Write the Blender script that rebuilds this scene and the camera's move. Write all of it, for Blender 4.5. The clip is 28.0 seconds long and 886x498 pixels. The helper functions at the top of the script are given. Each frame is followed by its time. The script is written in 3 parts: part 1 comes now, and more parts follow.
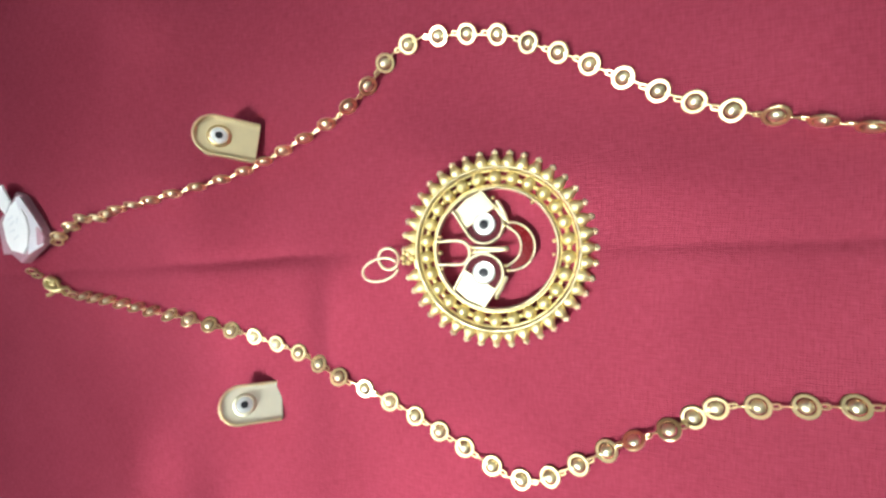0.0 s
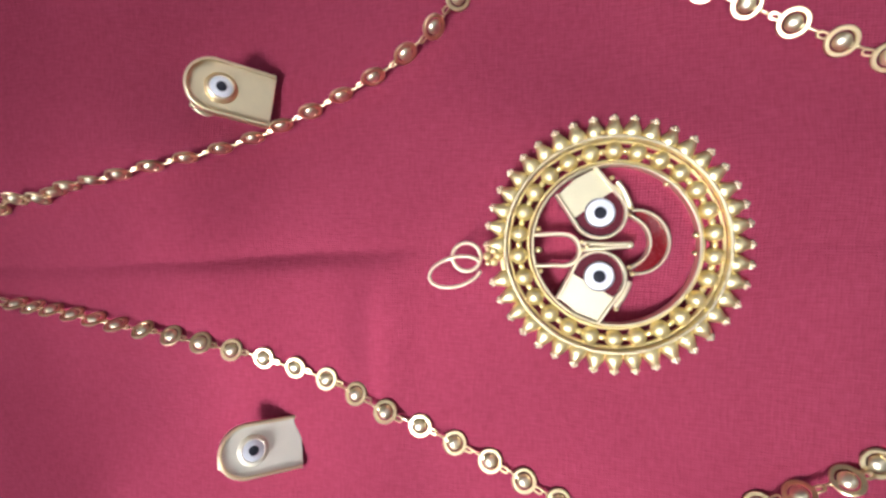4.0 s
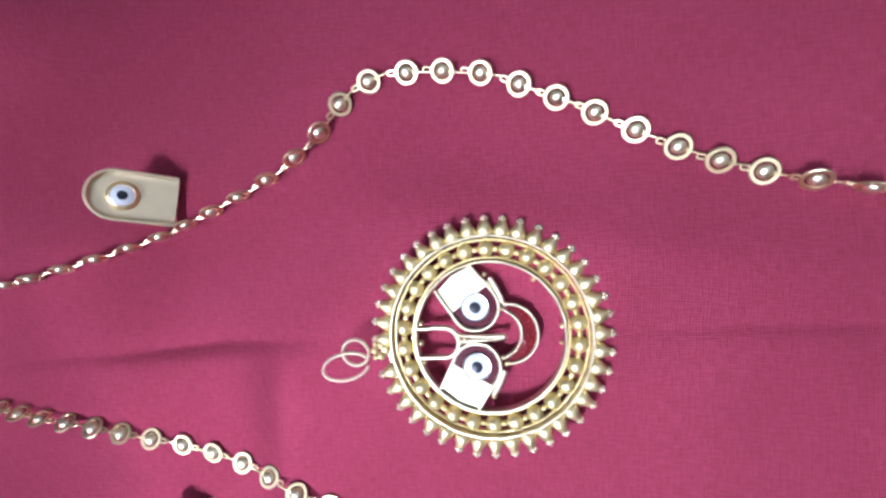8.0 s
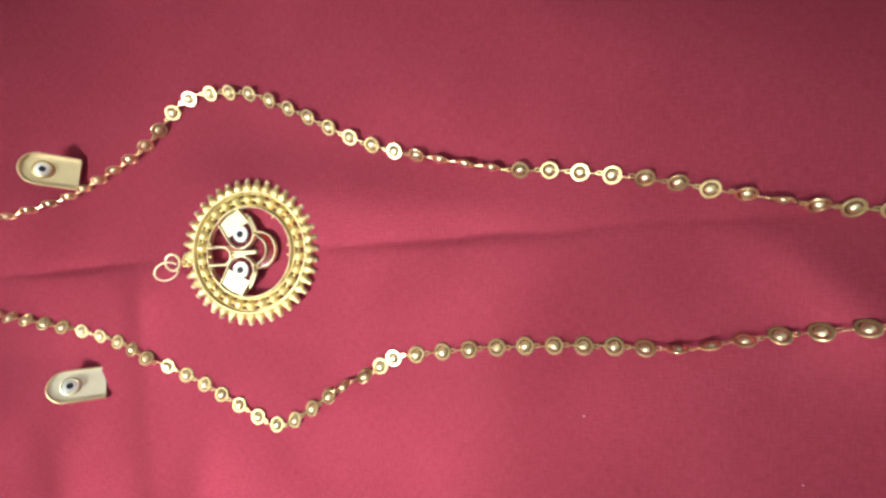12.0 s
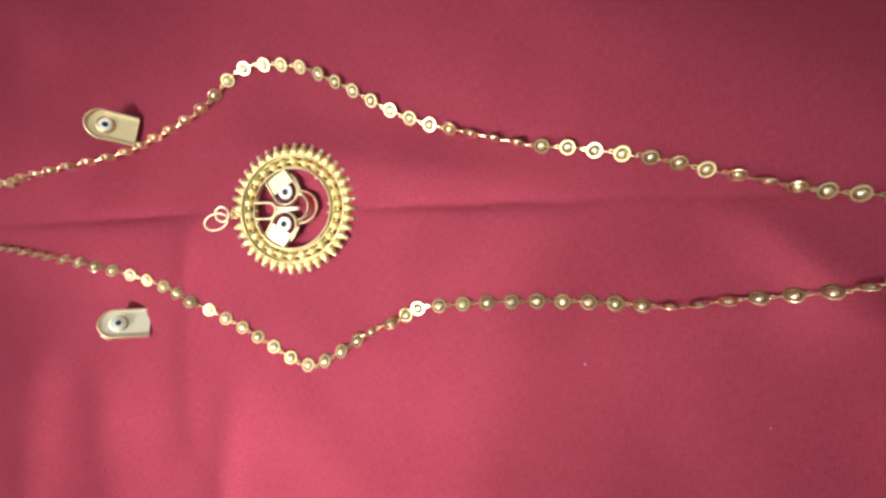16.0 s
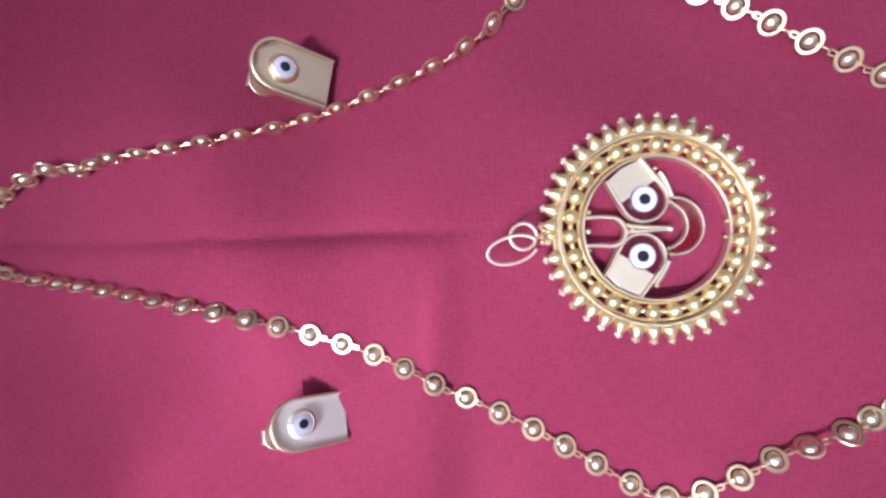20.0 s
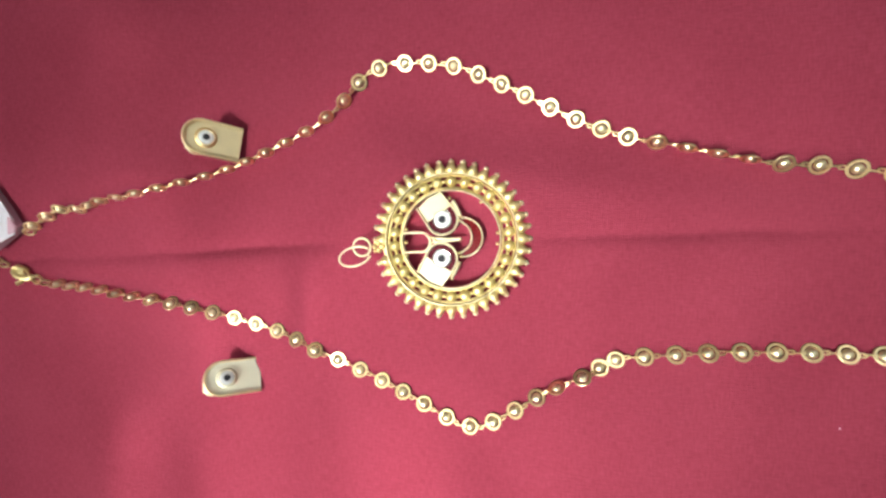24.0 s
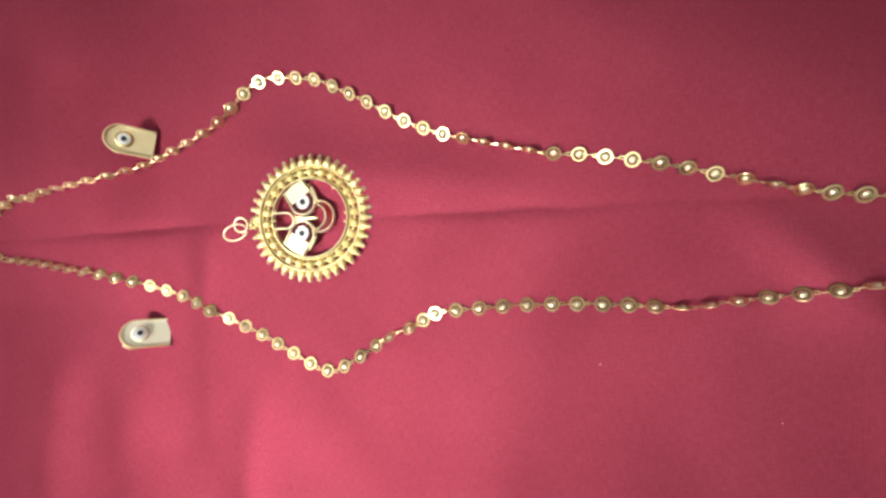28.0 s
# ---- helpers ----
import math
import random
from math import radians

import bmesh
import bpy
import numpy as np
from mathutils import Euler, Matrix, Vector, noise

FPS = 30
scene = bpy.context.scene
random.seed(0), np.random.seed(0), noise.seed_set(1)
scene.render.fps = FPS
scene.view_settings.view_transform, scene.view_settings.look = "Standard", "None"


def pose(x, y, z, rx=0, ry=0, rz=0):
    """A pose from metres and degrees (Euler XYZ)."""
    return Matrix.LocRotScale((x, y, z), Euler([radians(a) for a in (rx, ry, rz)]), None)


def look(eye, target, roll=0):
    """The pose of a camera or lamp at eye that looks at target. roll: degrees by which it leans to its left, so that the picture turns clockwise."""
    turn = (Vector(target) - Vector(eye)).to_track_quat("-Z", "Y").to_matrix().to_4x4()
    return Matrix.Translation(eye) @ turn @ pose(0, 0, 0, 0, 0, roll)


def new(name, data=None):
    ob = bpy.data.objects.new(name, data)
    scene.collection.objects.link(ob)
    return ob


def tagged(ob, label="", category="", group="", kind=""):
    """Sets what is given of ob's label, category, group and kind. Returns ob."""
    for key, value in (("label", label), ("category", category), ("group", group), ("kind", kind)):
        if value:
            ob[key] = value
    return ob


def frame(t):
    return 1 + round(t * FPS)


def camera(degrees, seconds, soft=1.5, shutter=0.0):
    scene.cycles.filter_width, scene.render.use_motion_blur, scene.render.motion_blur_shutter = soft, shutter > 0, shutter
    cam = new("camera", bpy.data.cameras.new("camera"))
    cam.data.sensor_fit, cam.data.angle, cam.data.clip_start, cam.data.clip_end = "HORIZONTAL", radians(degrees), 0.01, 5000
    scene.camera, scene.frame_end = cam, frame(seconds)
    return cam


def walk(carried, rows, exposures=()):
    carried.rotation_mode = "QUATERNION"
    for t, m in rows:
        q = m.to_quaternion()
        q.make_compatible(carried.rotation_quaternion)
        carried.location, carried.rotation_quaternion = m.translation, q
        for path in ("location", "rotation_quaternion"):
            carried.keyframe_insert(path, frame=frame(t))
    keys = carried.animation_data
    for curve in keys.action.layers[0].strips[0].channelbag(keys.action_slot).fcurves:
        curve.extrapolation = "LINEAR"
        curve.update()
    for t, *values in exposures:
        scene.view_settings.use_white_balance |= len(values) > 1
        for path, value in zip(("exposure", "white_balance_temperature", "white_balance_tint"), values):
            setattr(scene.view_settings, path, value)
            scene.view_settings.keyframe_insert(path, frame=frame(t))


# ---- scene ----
cam = camera(90.6, 28.0, soft=2.6)
# seconds, eye in metres, turn in degrees
PATH = [
    (0, 0.0201, 0.0040, 0.0895, -2.74, 19.81, -0.39),
    (0.5, 0.0207, 0.0048, 0.0897, -2.41, 19.89, -0.21),
    (1, 0.0216, 0.0060, 0.0899, -2.11, 19.62, -0.39),
    (1.5, 0.0216, 0.0068, 0.0904, -2.79, 19.62, -0.66),
    (2, 0.0193, 0.0062, 0.0923, -2.28, 19.77, -0.26),
    (2.5, 0.0105, 0.0061, 0.0898, -1.47, 18.63, 0.31),
    (4.5, -0.0105, -0.0018, 0.0693, -3.26, 13.11, 0.65),
    (5, -0.0090, -0.0084, 0.0650, -3.19, 12.43, 1.41),
    (5.5, -0.0067, -0.0109, 0.0609, -4.21, 11.94, 1.26),
    (6, -0.0022, 0.0010, 0.0592, -3.06, 11.19, -0.01),
    (6.5, -0.0007, 0.0088, 0.0572, -2.19, 10.86, -0.93),
    (7, -0.0015, 0.0158, 0.0598, -2.66, 11.97, -1.76),
    (7.5, -0.0011, 0.0197, 0.0627, -3.68, 12.00, -2.43),
    (8, 0.0092, 0.0180, 0.0738, -3.22, 12.89, -2.54),
    (8.5, 0.0205, 0.0126, 0.0830, -3.24, 13.69, -2.06),
    (9, 0.0267, 0.0040, 0.0907, -2.54, 14.87, -0.70),
    (9.5, 0.0354, 0.0014, 0.0965, -2.25, 15.38, -0.95),
    (10, 0.0460, -0.0011, 0.1008, -1.68, 15.26, -1.24),
    (10.5, 0.0542, -0.0018, 0.1043, -1.54, 15.38, -1.08),
    (11, 0.0647, -0.0006, 0.1062, -1.37, 15.61, -1.43),
    (11.5, 0.0741, 0.0029, 0.1067, -2.25, 15.36, -2.48),
    (12, 0.0812, 0.0018, 0.1049, -1.94, 14.55, -2.14),
    (12.5, 0.0873, -0.0024, 0.1054, -1.68, 14.59, -0.75),
    (14.5, 0.1002, -0.0033, 0.1159, -1.64, 14.89, -0.39),
    (15, 0.1019, -0.0063, 0.1290, -1.25, 15.54, 0.19),
    (15.5, 0.0973, -0.0057, 0.1305, -1.82, 15.71, 0.05),
    (16, 0.0771, -0.0079, 0.1207, -1.16, 14.16, 1.30),
    (16.5, 0.0638, -0.0093, 0.1137, -0.49, 13.64, 2.08),
    (17, 0.0486, -0.0105, 0.1049, -0.49, 12.60, 2.62),
    (17.5, 0.0303, -0.0047, 0.0910, -1.02, 10.57, 2.07),
    (18, 0.0131, -0.0028, 0.0809, -1.77, 9.29, 1.82),
    (18.5, -0.0042, -0.0010, 0.0809, -1.59, 9.03, 2.60),
    (19, -0.0133, -0.0025, 0.0796, -1.04, 8.41, 2.30),
    (19.5, -0.0201, -0.0007, 0.0812, -1.44, 8.66, 1.95),
    (20, -0.0246, -0.0019, 0.0827, -1.95, 8.72, 1.99),
    (20.5, -0.0229, -0.0017, 0.0835, -1.93, 9.07, 1.66),
    (22.5, -0.0154, 0.0083, 0.0903, -2.06, 9.84, 0.35),
    (23, -0.0021, 0.0040, 0.0983, -2.78, 10.78, 0.56),
    (23.5, 0.0123, 0.0020, 0.1055, -2.57, 11.77, 0.55),
    (24, 0.0215, 0.0021, 0.1101, -2.33, 12.37, 0.37),
    (24.5, 0.0325, 0.0002, 0.1139, -1.90, 12.77, 0.34),
    (25, 0.0456, -0.0006, 0.1135, -1.89, 12.55, -0.33),
    (25.5, 0.0523, -0.0037, 0.1136, -1.39, 12.21, 0.08),
    (26, 0.0560, -0.0054, 0.1140, -1.48, 12.23, 0.42),
    (26.5, 0.0595, -0.0056, 0.1162, -1.20, 12.57, 0.25),
    (27, 0.0637, -0.0050, 0.1217, -1.27, 13.62, 0.09),
    (27.5, 0.0689, -0.0061, 0.1243, -1.14, 14.04, 0.15),
    (28, 0.0733, -0.0063, 0.1250, -1.35, 14.06, 0.14),
]
# seconds, stops, kelvin, tint
EXPOSURES = [
    (0.0, -0.22, 6000, 2), (1.0, -0.26, 6000, 2), (2.0, -0.54, 6200, 5), (2.5, -0.52, 6000, 10), (4.5, -0.39, 5600, 24), (5.0, -0.42, 5450, 29), (6.0, -0.42, 5050, 26), (7.0, -0.42, 5100, 22), (8.0, -0.39, 4950, 20),
    (9.0, -0.55, 5800, 9), (10.0, -0.37, 6400, 4), (12.0, -0.27, 6500, 4), (15.0, -0.24, 6500, 6), (17.0, -0.27, 6500, 4), (18.0, -0.37, 6200, 6), (19.0, -0.43, 5300, 31), (20.5, -0.43, 5200, 38),
    (22.5, -0.47, 5200, 25), (23.0, -0.35, 5350, 16), (24.0, -0.27, 6300, 4), (25.0, -0.25, 6500, 4), (28.0, -0.21, 6500, 5),
]
walk(cam, [(t, pose(x, y, z, rx, ry, rz)) for t, x, y, z, rx, ry, rz in PATH], EXPOSURES)

# ---- light: a window with sky outside; side window, spot and ceiling panel are added ----
MM = 0.001
world = bpy.data.worlds.new("sky")
scene.world = world
world.use_nodes = True
sky = world.node_tree.nodes.new("ShaderNodeTexSky")
sky.sky_type, sky.sun_disc, sky.sun_elevation, sky.sun_rotation = "NISHITA", False, radians(40), radians(200)
world.node_tree.links.new(sky.outputs[0], world.node_tree.nodes["Background"].inputs[0])
world.node_tree.nodes["Background"].inputs[1].default_value = 0.08
WIN = (-1.5, -0.45, 1.65)  # centre of the window's opening
day = bpy.data.lights.new("window_daylight", "AREA")
day.shape, day.size, day.size_y, day.energy, day.color = "RECTANGLE", 0.86, 0.86, 8.0, (0.96, 0.98, 1.0)
lamp = new("window_daylight", day)
lamp.matrix_world = look(WIN, (0.0, 0.0, 0.0))
# unseen spot added close beside the cloth; its narrow cone makes a soft pool
key_spot = bpy.data.lights.new("unseen_key_spot", "SPOT")
key_spot.energy, key_spot.color, key_spot.shadow_soft_size, key_spot.spot_size, key_spot.spot_blend = 73.0, (1.0, 0.95, 0.89), 0.15, radians(24.5), 0.85
beam = new("unseen_key_spot", key_spot)
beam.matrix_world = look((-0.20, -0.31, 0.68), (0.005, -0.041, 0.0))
# unseen window light, added so the paler earring's plate reflects bright
side = bpy.data.lights.new("added_window_light", "AREA")
side.shape, side.size, side.size_y, side.energy, side.color = "RECTANGLE", 0.86, 0.86, 7.0, (1.0, 0.98, 0.94)
side_lamp = new("added_window_light", side)
SIDE = (1.5, 0.95, 1.65)  # centre of the added window's opening
side_lamp.matrix_world = look(SIDE, (0.0, 0.0, 0.0))
# unseen panel, added and sized so upward-facing gold reflects brightness
panel_light = bpy.data.lights.new("added_ceiling_panel", "AREA")
panel_light.shape, panel_light.size, panel_light.size_y, panel_light.energy, panel_light.color = "RECTANGLE", 2.6, 1.7, 10.0, (1.0, 0.98, 0.95)
overhead = new("added_panel_glow", panel_light)
overhead.matrix_world = look((-0.05, -0.30, 2.43), (-0.05, -0.30, 0.0))


# ---- materials ----
def nodes_of(name, base, rough, metal=0.0):
    m = bpy.data.materials.new(name)
    m.use_nodes = True
    t = m.node_tree
    b = t.nodes["Principled BSDF"]
    b.inputs["Base Color"].default_value, b.inputs["Roughness"].default_value, b.inputs["Metallic"].default_value = (*base, 1), rough, metal
    return m, t, b


def node(t, kind, **values):
    n = t.nodes.new(kind)
    for k, v in values.items():
        n.inputs[k].default_value = v
    return n


def mottled(name, base, rough, metal=0.0, scale=600.0, depth=0.15, rough_vary=0.12, bump=0.0, fine=3000.0, coat=0.0):
    """Base colour varied by noise at two scales, with varied gloss and fine relief."""
    m, t, b = nodes_of(name, base, rough, metal)
    co = t.nodes.new("ShaderNodeTexCoord")
    n1, n2 = node(t, "ShaderNodeTexNoise", Scale=scale, Detail=4.0), node(t, "ShaderNodeTexNoise", Scale=fine, Detail=2.0)
    rnd = t.nodes.new("ShaderNodeObjectInfo")
    for n in (n1, n2):
        t.links.new(co.outputs["Object"], n.inputs["Vector"])
    ramp = t.nodes.new("ShaderNodeMix")
    ramp.data_type = "RGBA"
    ramp.inputs["A"].default_value = (*(c * (1 - depth) for c in base), 1)
    ramp.inputs["B"].default_value = (*(min(c * (1 + depth), 1) for c in base), 1)
    t.links.new(n1.outputs["Fac"], ramp.inputs["Factor"])
    t.links.new(ramp.outputs["Result"], b.inputs["Base Color"])
    rr = node(t, "ShaderNodeMapRange")
    rr.inputs["To Min"].default_value, rr.inputs["To Max"].default_value = max(rough - rough_vary, 0.02), rough + rough_vary
    mixed = t.nodes.new("ShaderNodeMath")
    mixed.operation = "MULTIPLY_ADD"
    mixed.inputs[1].default_value = 0.25
    t.links.new(rnd.outputs["Random"], mixed.inputs[0])
    t.links.new(n2.outputs["Fac"], mixed.inputs[2])
    t.links.new(mixed.outputs[0], rr.inputs["Value"])
    t.links.new(rr.outputs[0], b.inputs["Roughness"])
    if bump:
        bp = node(t, "ShaderNodeBump", Strength=bump, Distance=0.0001)
        t.links.new(n2.outputs["Fac"], bp.inputs["Height"])
        t.links.new(bp.outputs[0], b.inputs["Normal"])
    b.inputs["Coat Weight"].default_value, b.inputs["Coat Roughness"].default_value = coat, 0.12
    return m


def cloth_material():
    m, t, b = nodes_of("red_cotton", (0.46, 0.03, 0.085), 0.75)
    co = t.nodes.new("ShaderNodeTexCoord")
    warp = node(t, "ShaderNodeTexNoise", Scale=14.0, Detail=2.0)
    t.links.new(co.outputs["Object"], warp.inputs["Vector"])
    shift = t.nodes.new("ShaderNodeVectorMath")
    shift.operation = "MULTIPLY_ADD"
    shift.inputs[1].default_value = (0.006, 0.006, 0.0)
    t.links.new(warp.outputs["Color"], shift.inputs[0])
    t.links.new(co.outputs["Object"], shift.inputs[2])
    threads = []
    for axis, pitch in (("X", 0.00046), ("Y", 0.00042)):
        w = node(t, "ShaderNodeTexWave", Scale=2 * math.pi / pitch / 20, Distortion=3.0, Detail=2.0)
        w.bands_direction = axis
        w.inputs["Detail Scale"].default_value = 0.6
        t.links.new(shift.outputs[0], w.inputs["Vector"])
        threads.append(w)
    # slubs: threads of uneven thickness running along both ways
    slub = []
    for sx, sy in ((2100.0, 420.0), (480.0, 2300.0)):
        mp = t.nodes.new("ShaderNodeMapping")
        mp.inputs["Scale"].default_value = (sx, sy, 1.0)
        t.links.new(shift.outputs[0], mp.inputs["Vector"])
        n = node(t, "ShaderNodeTexNoise", Scale=1.0, Detail=2.0)
        t.links.new(mp.outputs[0], n.inputs["Vector"])
        slub.append(n)

    def add(a, c, op="ADD", k=None):
        q = t.nodes.new("ShaderNodeMath")
        q.operation = op
        t.links.new(a, q.inputs[0])
        if k is None:
            t.links.new(c, q.inputs[1])
        else:
            q.inputs[1].default_value = k
        return q.outputs[0]

    weave = add(threads[0].outputs["Fac"], threads[1].outputs["Fac"])
    streak = add(slub[0].outputs["Fac"], slub[1].outputs["Fac"])
    height = add(add(weave, None, "MULTIPLY", 0.2), streak)
    # random dye tone, strengthened to paint in the soft light and shade of folds
    blotch = node(t, "ShaderNodeTexNoise", Scale=22.0, Detail=5.0, Roughness=0.6)
    t.links.new(co.outputs["Object"], blotch.inputs["Vector"])
    fac = add(add(add(streak, None, "MULTIPLY", 0.80), add(blotch.outputs["Fac"], None, "MULTIPLY", 0.85)), None, "ADD", -0.705)
    mix = t.nodes.new("ShaderNodeMix")
    mix.data_type = "RGBA"
    mix.inputs["A"].default_value, mix.inputs["B"].default_value = (0.240, 0.031, 0.058, 1), (0.372, 0.062, 0.104, 1)
    t.links.new(fac, mix.inputs["Factor"])
    bp = node(t, "ShaderNodeBump", Strength=0.85, Distance=0.00012)
    t.links.new(height, bp.inputs["Height"])
    # matt dye; a broad lustre of the same red imitates shade towards the right
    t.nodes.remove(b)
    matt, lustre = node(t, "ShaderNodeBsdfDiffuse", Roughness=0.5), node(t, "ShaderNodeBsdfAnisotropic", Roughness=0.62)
    patches = node(t, "ShaderNodeTexNoise", Scale=17.0, Detail=3.0)
    patch_gloss = node(t, "ShaderNodeMapRange", **{"From Min": 0.3, "From Max": 0.7, "To Min": 0.48, "To Max": 0.76})  # gloss patches imitate the soft light and shade of folds
    t.links.new(co.outputs["Object"], patches.inputs["Vector"])
    t.links.new(patches.outputs["Fac"], patch_gloss.inputs["Value"])
    t.links.new(patch_gloss.outputs[0], lustre.inputs["Roughness"])
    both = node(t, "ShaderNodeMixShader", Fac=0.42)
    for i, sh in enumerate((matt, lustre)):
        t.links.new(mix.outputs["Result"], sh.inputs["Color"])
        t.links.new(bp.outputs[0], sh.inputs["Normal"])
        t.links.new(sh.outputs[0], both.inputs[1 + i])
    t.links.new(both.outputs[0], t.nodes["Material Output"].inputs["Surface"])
    return m


GOLD = mottled("polished_gold", (1.0, 0.82, 0.42), 0.45, 1.0, 900.0, 0.10, 0.08, 0.05, coat=0.25)
WIRE = mottled("bright_gold_wire", (0.97, 0.85, 0.58), 0.50, 1.0, 900.0, 0.08, 0.06, 0.05, coat=0.4)
CHAIN = mottled("chain_gold", (0.98, 0.77, 0.42), 0.34, 1.0, 900.0, 0.12, 0.10, 0.05, coat=0.5)
BEAD = mottled("polished_bead", (1.0, 0.86, 0.58), 0.38, 1.0, 900.0, 0.10, 0.06, 0.03)
SATIN = mottled("satin_gold", (0.93, 0.79, 0.48), 0.46, 1.0, 500.0, 0.06, 0.06, 0.08)
# satin gold made paler and less metallic, as if the tilted plate caught light
LIT_SATIN = mottled("satin_gold_lit", (0.96, 0.92, 0.72), 0.48, 0.40, 500.0, 0.04, 0.05, 0.06)
PALE = mottled("pale_gold_plate", (0.90, 0.84, 0.55), 0.50, 1.0, 500.0, 0.05, 0.06, 0.06)
MAROON = mottled("maroon_enamel", (0.10, 0.006, 0.014), 0.22, 0.0, 500.0, 0.2, 0.04, 0.0, coat=0.1)
RED = mottled("red_enamel", (0.17, 0.006, 0.009), 0.25, 0.0, 500.0, 0.2, 0.04, 0.0, coat=0.1)
WHITE = mottled("white_enamel", (0.81, 0.84, 0.82), 0.16, 0.0, 700.0, 0.05, 0.05, 0.0, coat=0.5)
GREY = mottled("silver_rim", (0.62, 0.62, 0.64), 0.22, 1.0, 700.0, 0.1, 0.06)
BLACK = mottled("black_enamel", (0.012, 0.013, 0.02), 0.32, 0.0, 700.0, 0.1, 0.04)
PAPER = mottled("white_card", (0.93, 0.94, 0.98), 0.45, 0.0, 200.0, 0.05, 0.1, 0.1)
PLASTER = mottled("wall_plaster", (0.46, 0.45, 0.44), 0.8, 0.0, 6.0, 0.06, 0.08, 0.2, 90.0)
CEIL = mottled("ceiling_paint", (0.80, 0.79, 0.77), 0.85, 0.0, 4.0, 0.04, 0.08, 0.1, 60.0)
CEMENT = mottled("cement_floor", (0.32, 0.30, 0.28), 0.7, 0.0, 9.0, 0.2, 0.15, 0.3, 120.0)
PAINT = mottled("window_paint", (0.7, 0.7, 0.68), 0.5, 0.0, 20.0, 0.08, 0.1)
TICKING = mottled("mattress_ticking", (0.6, 0.57, 0.5), 0.85, 0.0, 30.0, 0.1, 0.1, 0.2, 400.0)
FROST = mottled("frosted_plastic", (0.74, 0.73, 0.80), 0.35, 0.0, 300.0, 0.06, 0.1, 0.1)
INK = mottled("faded_ink", (0.78, 0.80, 0.86), 0.6)
LINT = mottled("lint", (0.62, 0.36, 0.42), 0.9)
CLEAR, _t, _b = nodes_of("milky_plastic", (0.97, 0.62, 0.74), 0.18)
_b.inputs["Transmission Weight"].default_value, _b.inputs["IOR"].default_value = 0.5, 1.46
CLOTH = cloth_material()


# ---- mesh helpers (millimetres in, metres out) ----
def mesh_part(name, verts, faces, material, parent=None, label="", m=None, smooth=True):
    me = bpy.data.meshes.new(name)
    me.from_pydata([Vector(v) * MM for v in verts], [], faces)
    bm = bmesh.new()
    bm.from_mesh(me)
    bmesh.ops.recalc_face_normals(bm, faces=bm.faces)
    bm.to_mesh(me)
    bm.free()
    me.materials.append(material)
    if smooth:
        me.shade_smooth()
        me.set_sharp_from_angle(angle=radians(38))
    return placed(name, me, parent, label, m)


def placed(name, me, parent=None, label="", m=None):
    ob = new(name, me)
    ob.parent = parent
    if m is not None:
        ob.matrix_basis = m
    return tagged(ob, label)


def joined(*shapes):
    verts, faces = [], []
    for v, f in shapes:
        faces += [tuple(i + len(verts) for i in face) for face in f]
        verts += [tuple(p) for p in v]
    return verts, faces


def moved(shape, m):
    return [tuple(m @ Vector(v)) for v in shape[0]], shape[1]


def tube(path, r, sides=8, closed=False, flat=1.0):
    """A round wire along points; flat squeezes it in height."""
    pts, n = [Vector(p) for p in path], len(path)
    verts, faces = [], []
    for i, p in enumerate(pts):
        a, b = (pts[i - 1], pts[(i + 1) % n]) if closed else (pts[max(i - 1, 0)], pts[min(i + 1, n - 1)])
        t = (b - a).normalized()
        up = Vector((0, 0, 1)) if abs(t.z) < 0.9 else Vector((1, 0, 0))
        s = t.cross(up).normalized()
        u = s.cross(t)
        for k in range(sides):
            q = 2 * math.pi * k / sides
            verts.append(p + s * (r * math.cos(q)) + u * (r * flat * math.sin(q)))
    for i in range(n if closed else n - 1):
        for k in range(sides):
            a, b = i * sides, (i + 1) % n * sides
            faces.append((a + k, a + (k + 1) % sides, b + (k + 1) % sides, b + k))
    if not closed:
        faces += [tuple(range(sides)), tuple(range((n - 1) * sides, n * sides))]
    return verts, faces


def lathe(profile, n=24, closed=False):
    """Turn (radius, height) points about z."""
    verts, faces, rows = [], [], []
    for r, z in profile:
        if r < 1e-6:
            rows.append([len(verts)] * n)
            verts.append((0, 0, z))
        else:
            rows.append(list(range(len(verts), len(verts) + n)))
            verts += [(r * math.cos(2 * math.pi * k / n), r * math.sin(2 * math.pi * k / n), z) for k in range(n)]
    pairs = list(zip(rows, rows[1:] + rows[:1])) if closed else list(zip(rows, rows[1:]))
    for a, b in pairs:
        for k in range(n):
            face = []
            for i in (a[k], a[(k + 1) % n], b[(k + 1) % n], b[k]):
                if i not in face:
                    face.append(i)
            if len(face) > 2:
                faces.append(tuple(face))
    return verts, faces


def ball(r, n=10, rings=6, sz=1.0, at=(0, 0, 0)):
    v, f = lathe([(r * math.sin(math.pi * i / rings) if 0 < i < rings else 0.0, -r * sz * math.cos(math.pi * i / rings)) for i in range(rings + 1)], n)
    return [(x + at[0], y + at[1], z + at[2]) for x, y, z in v], f


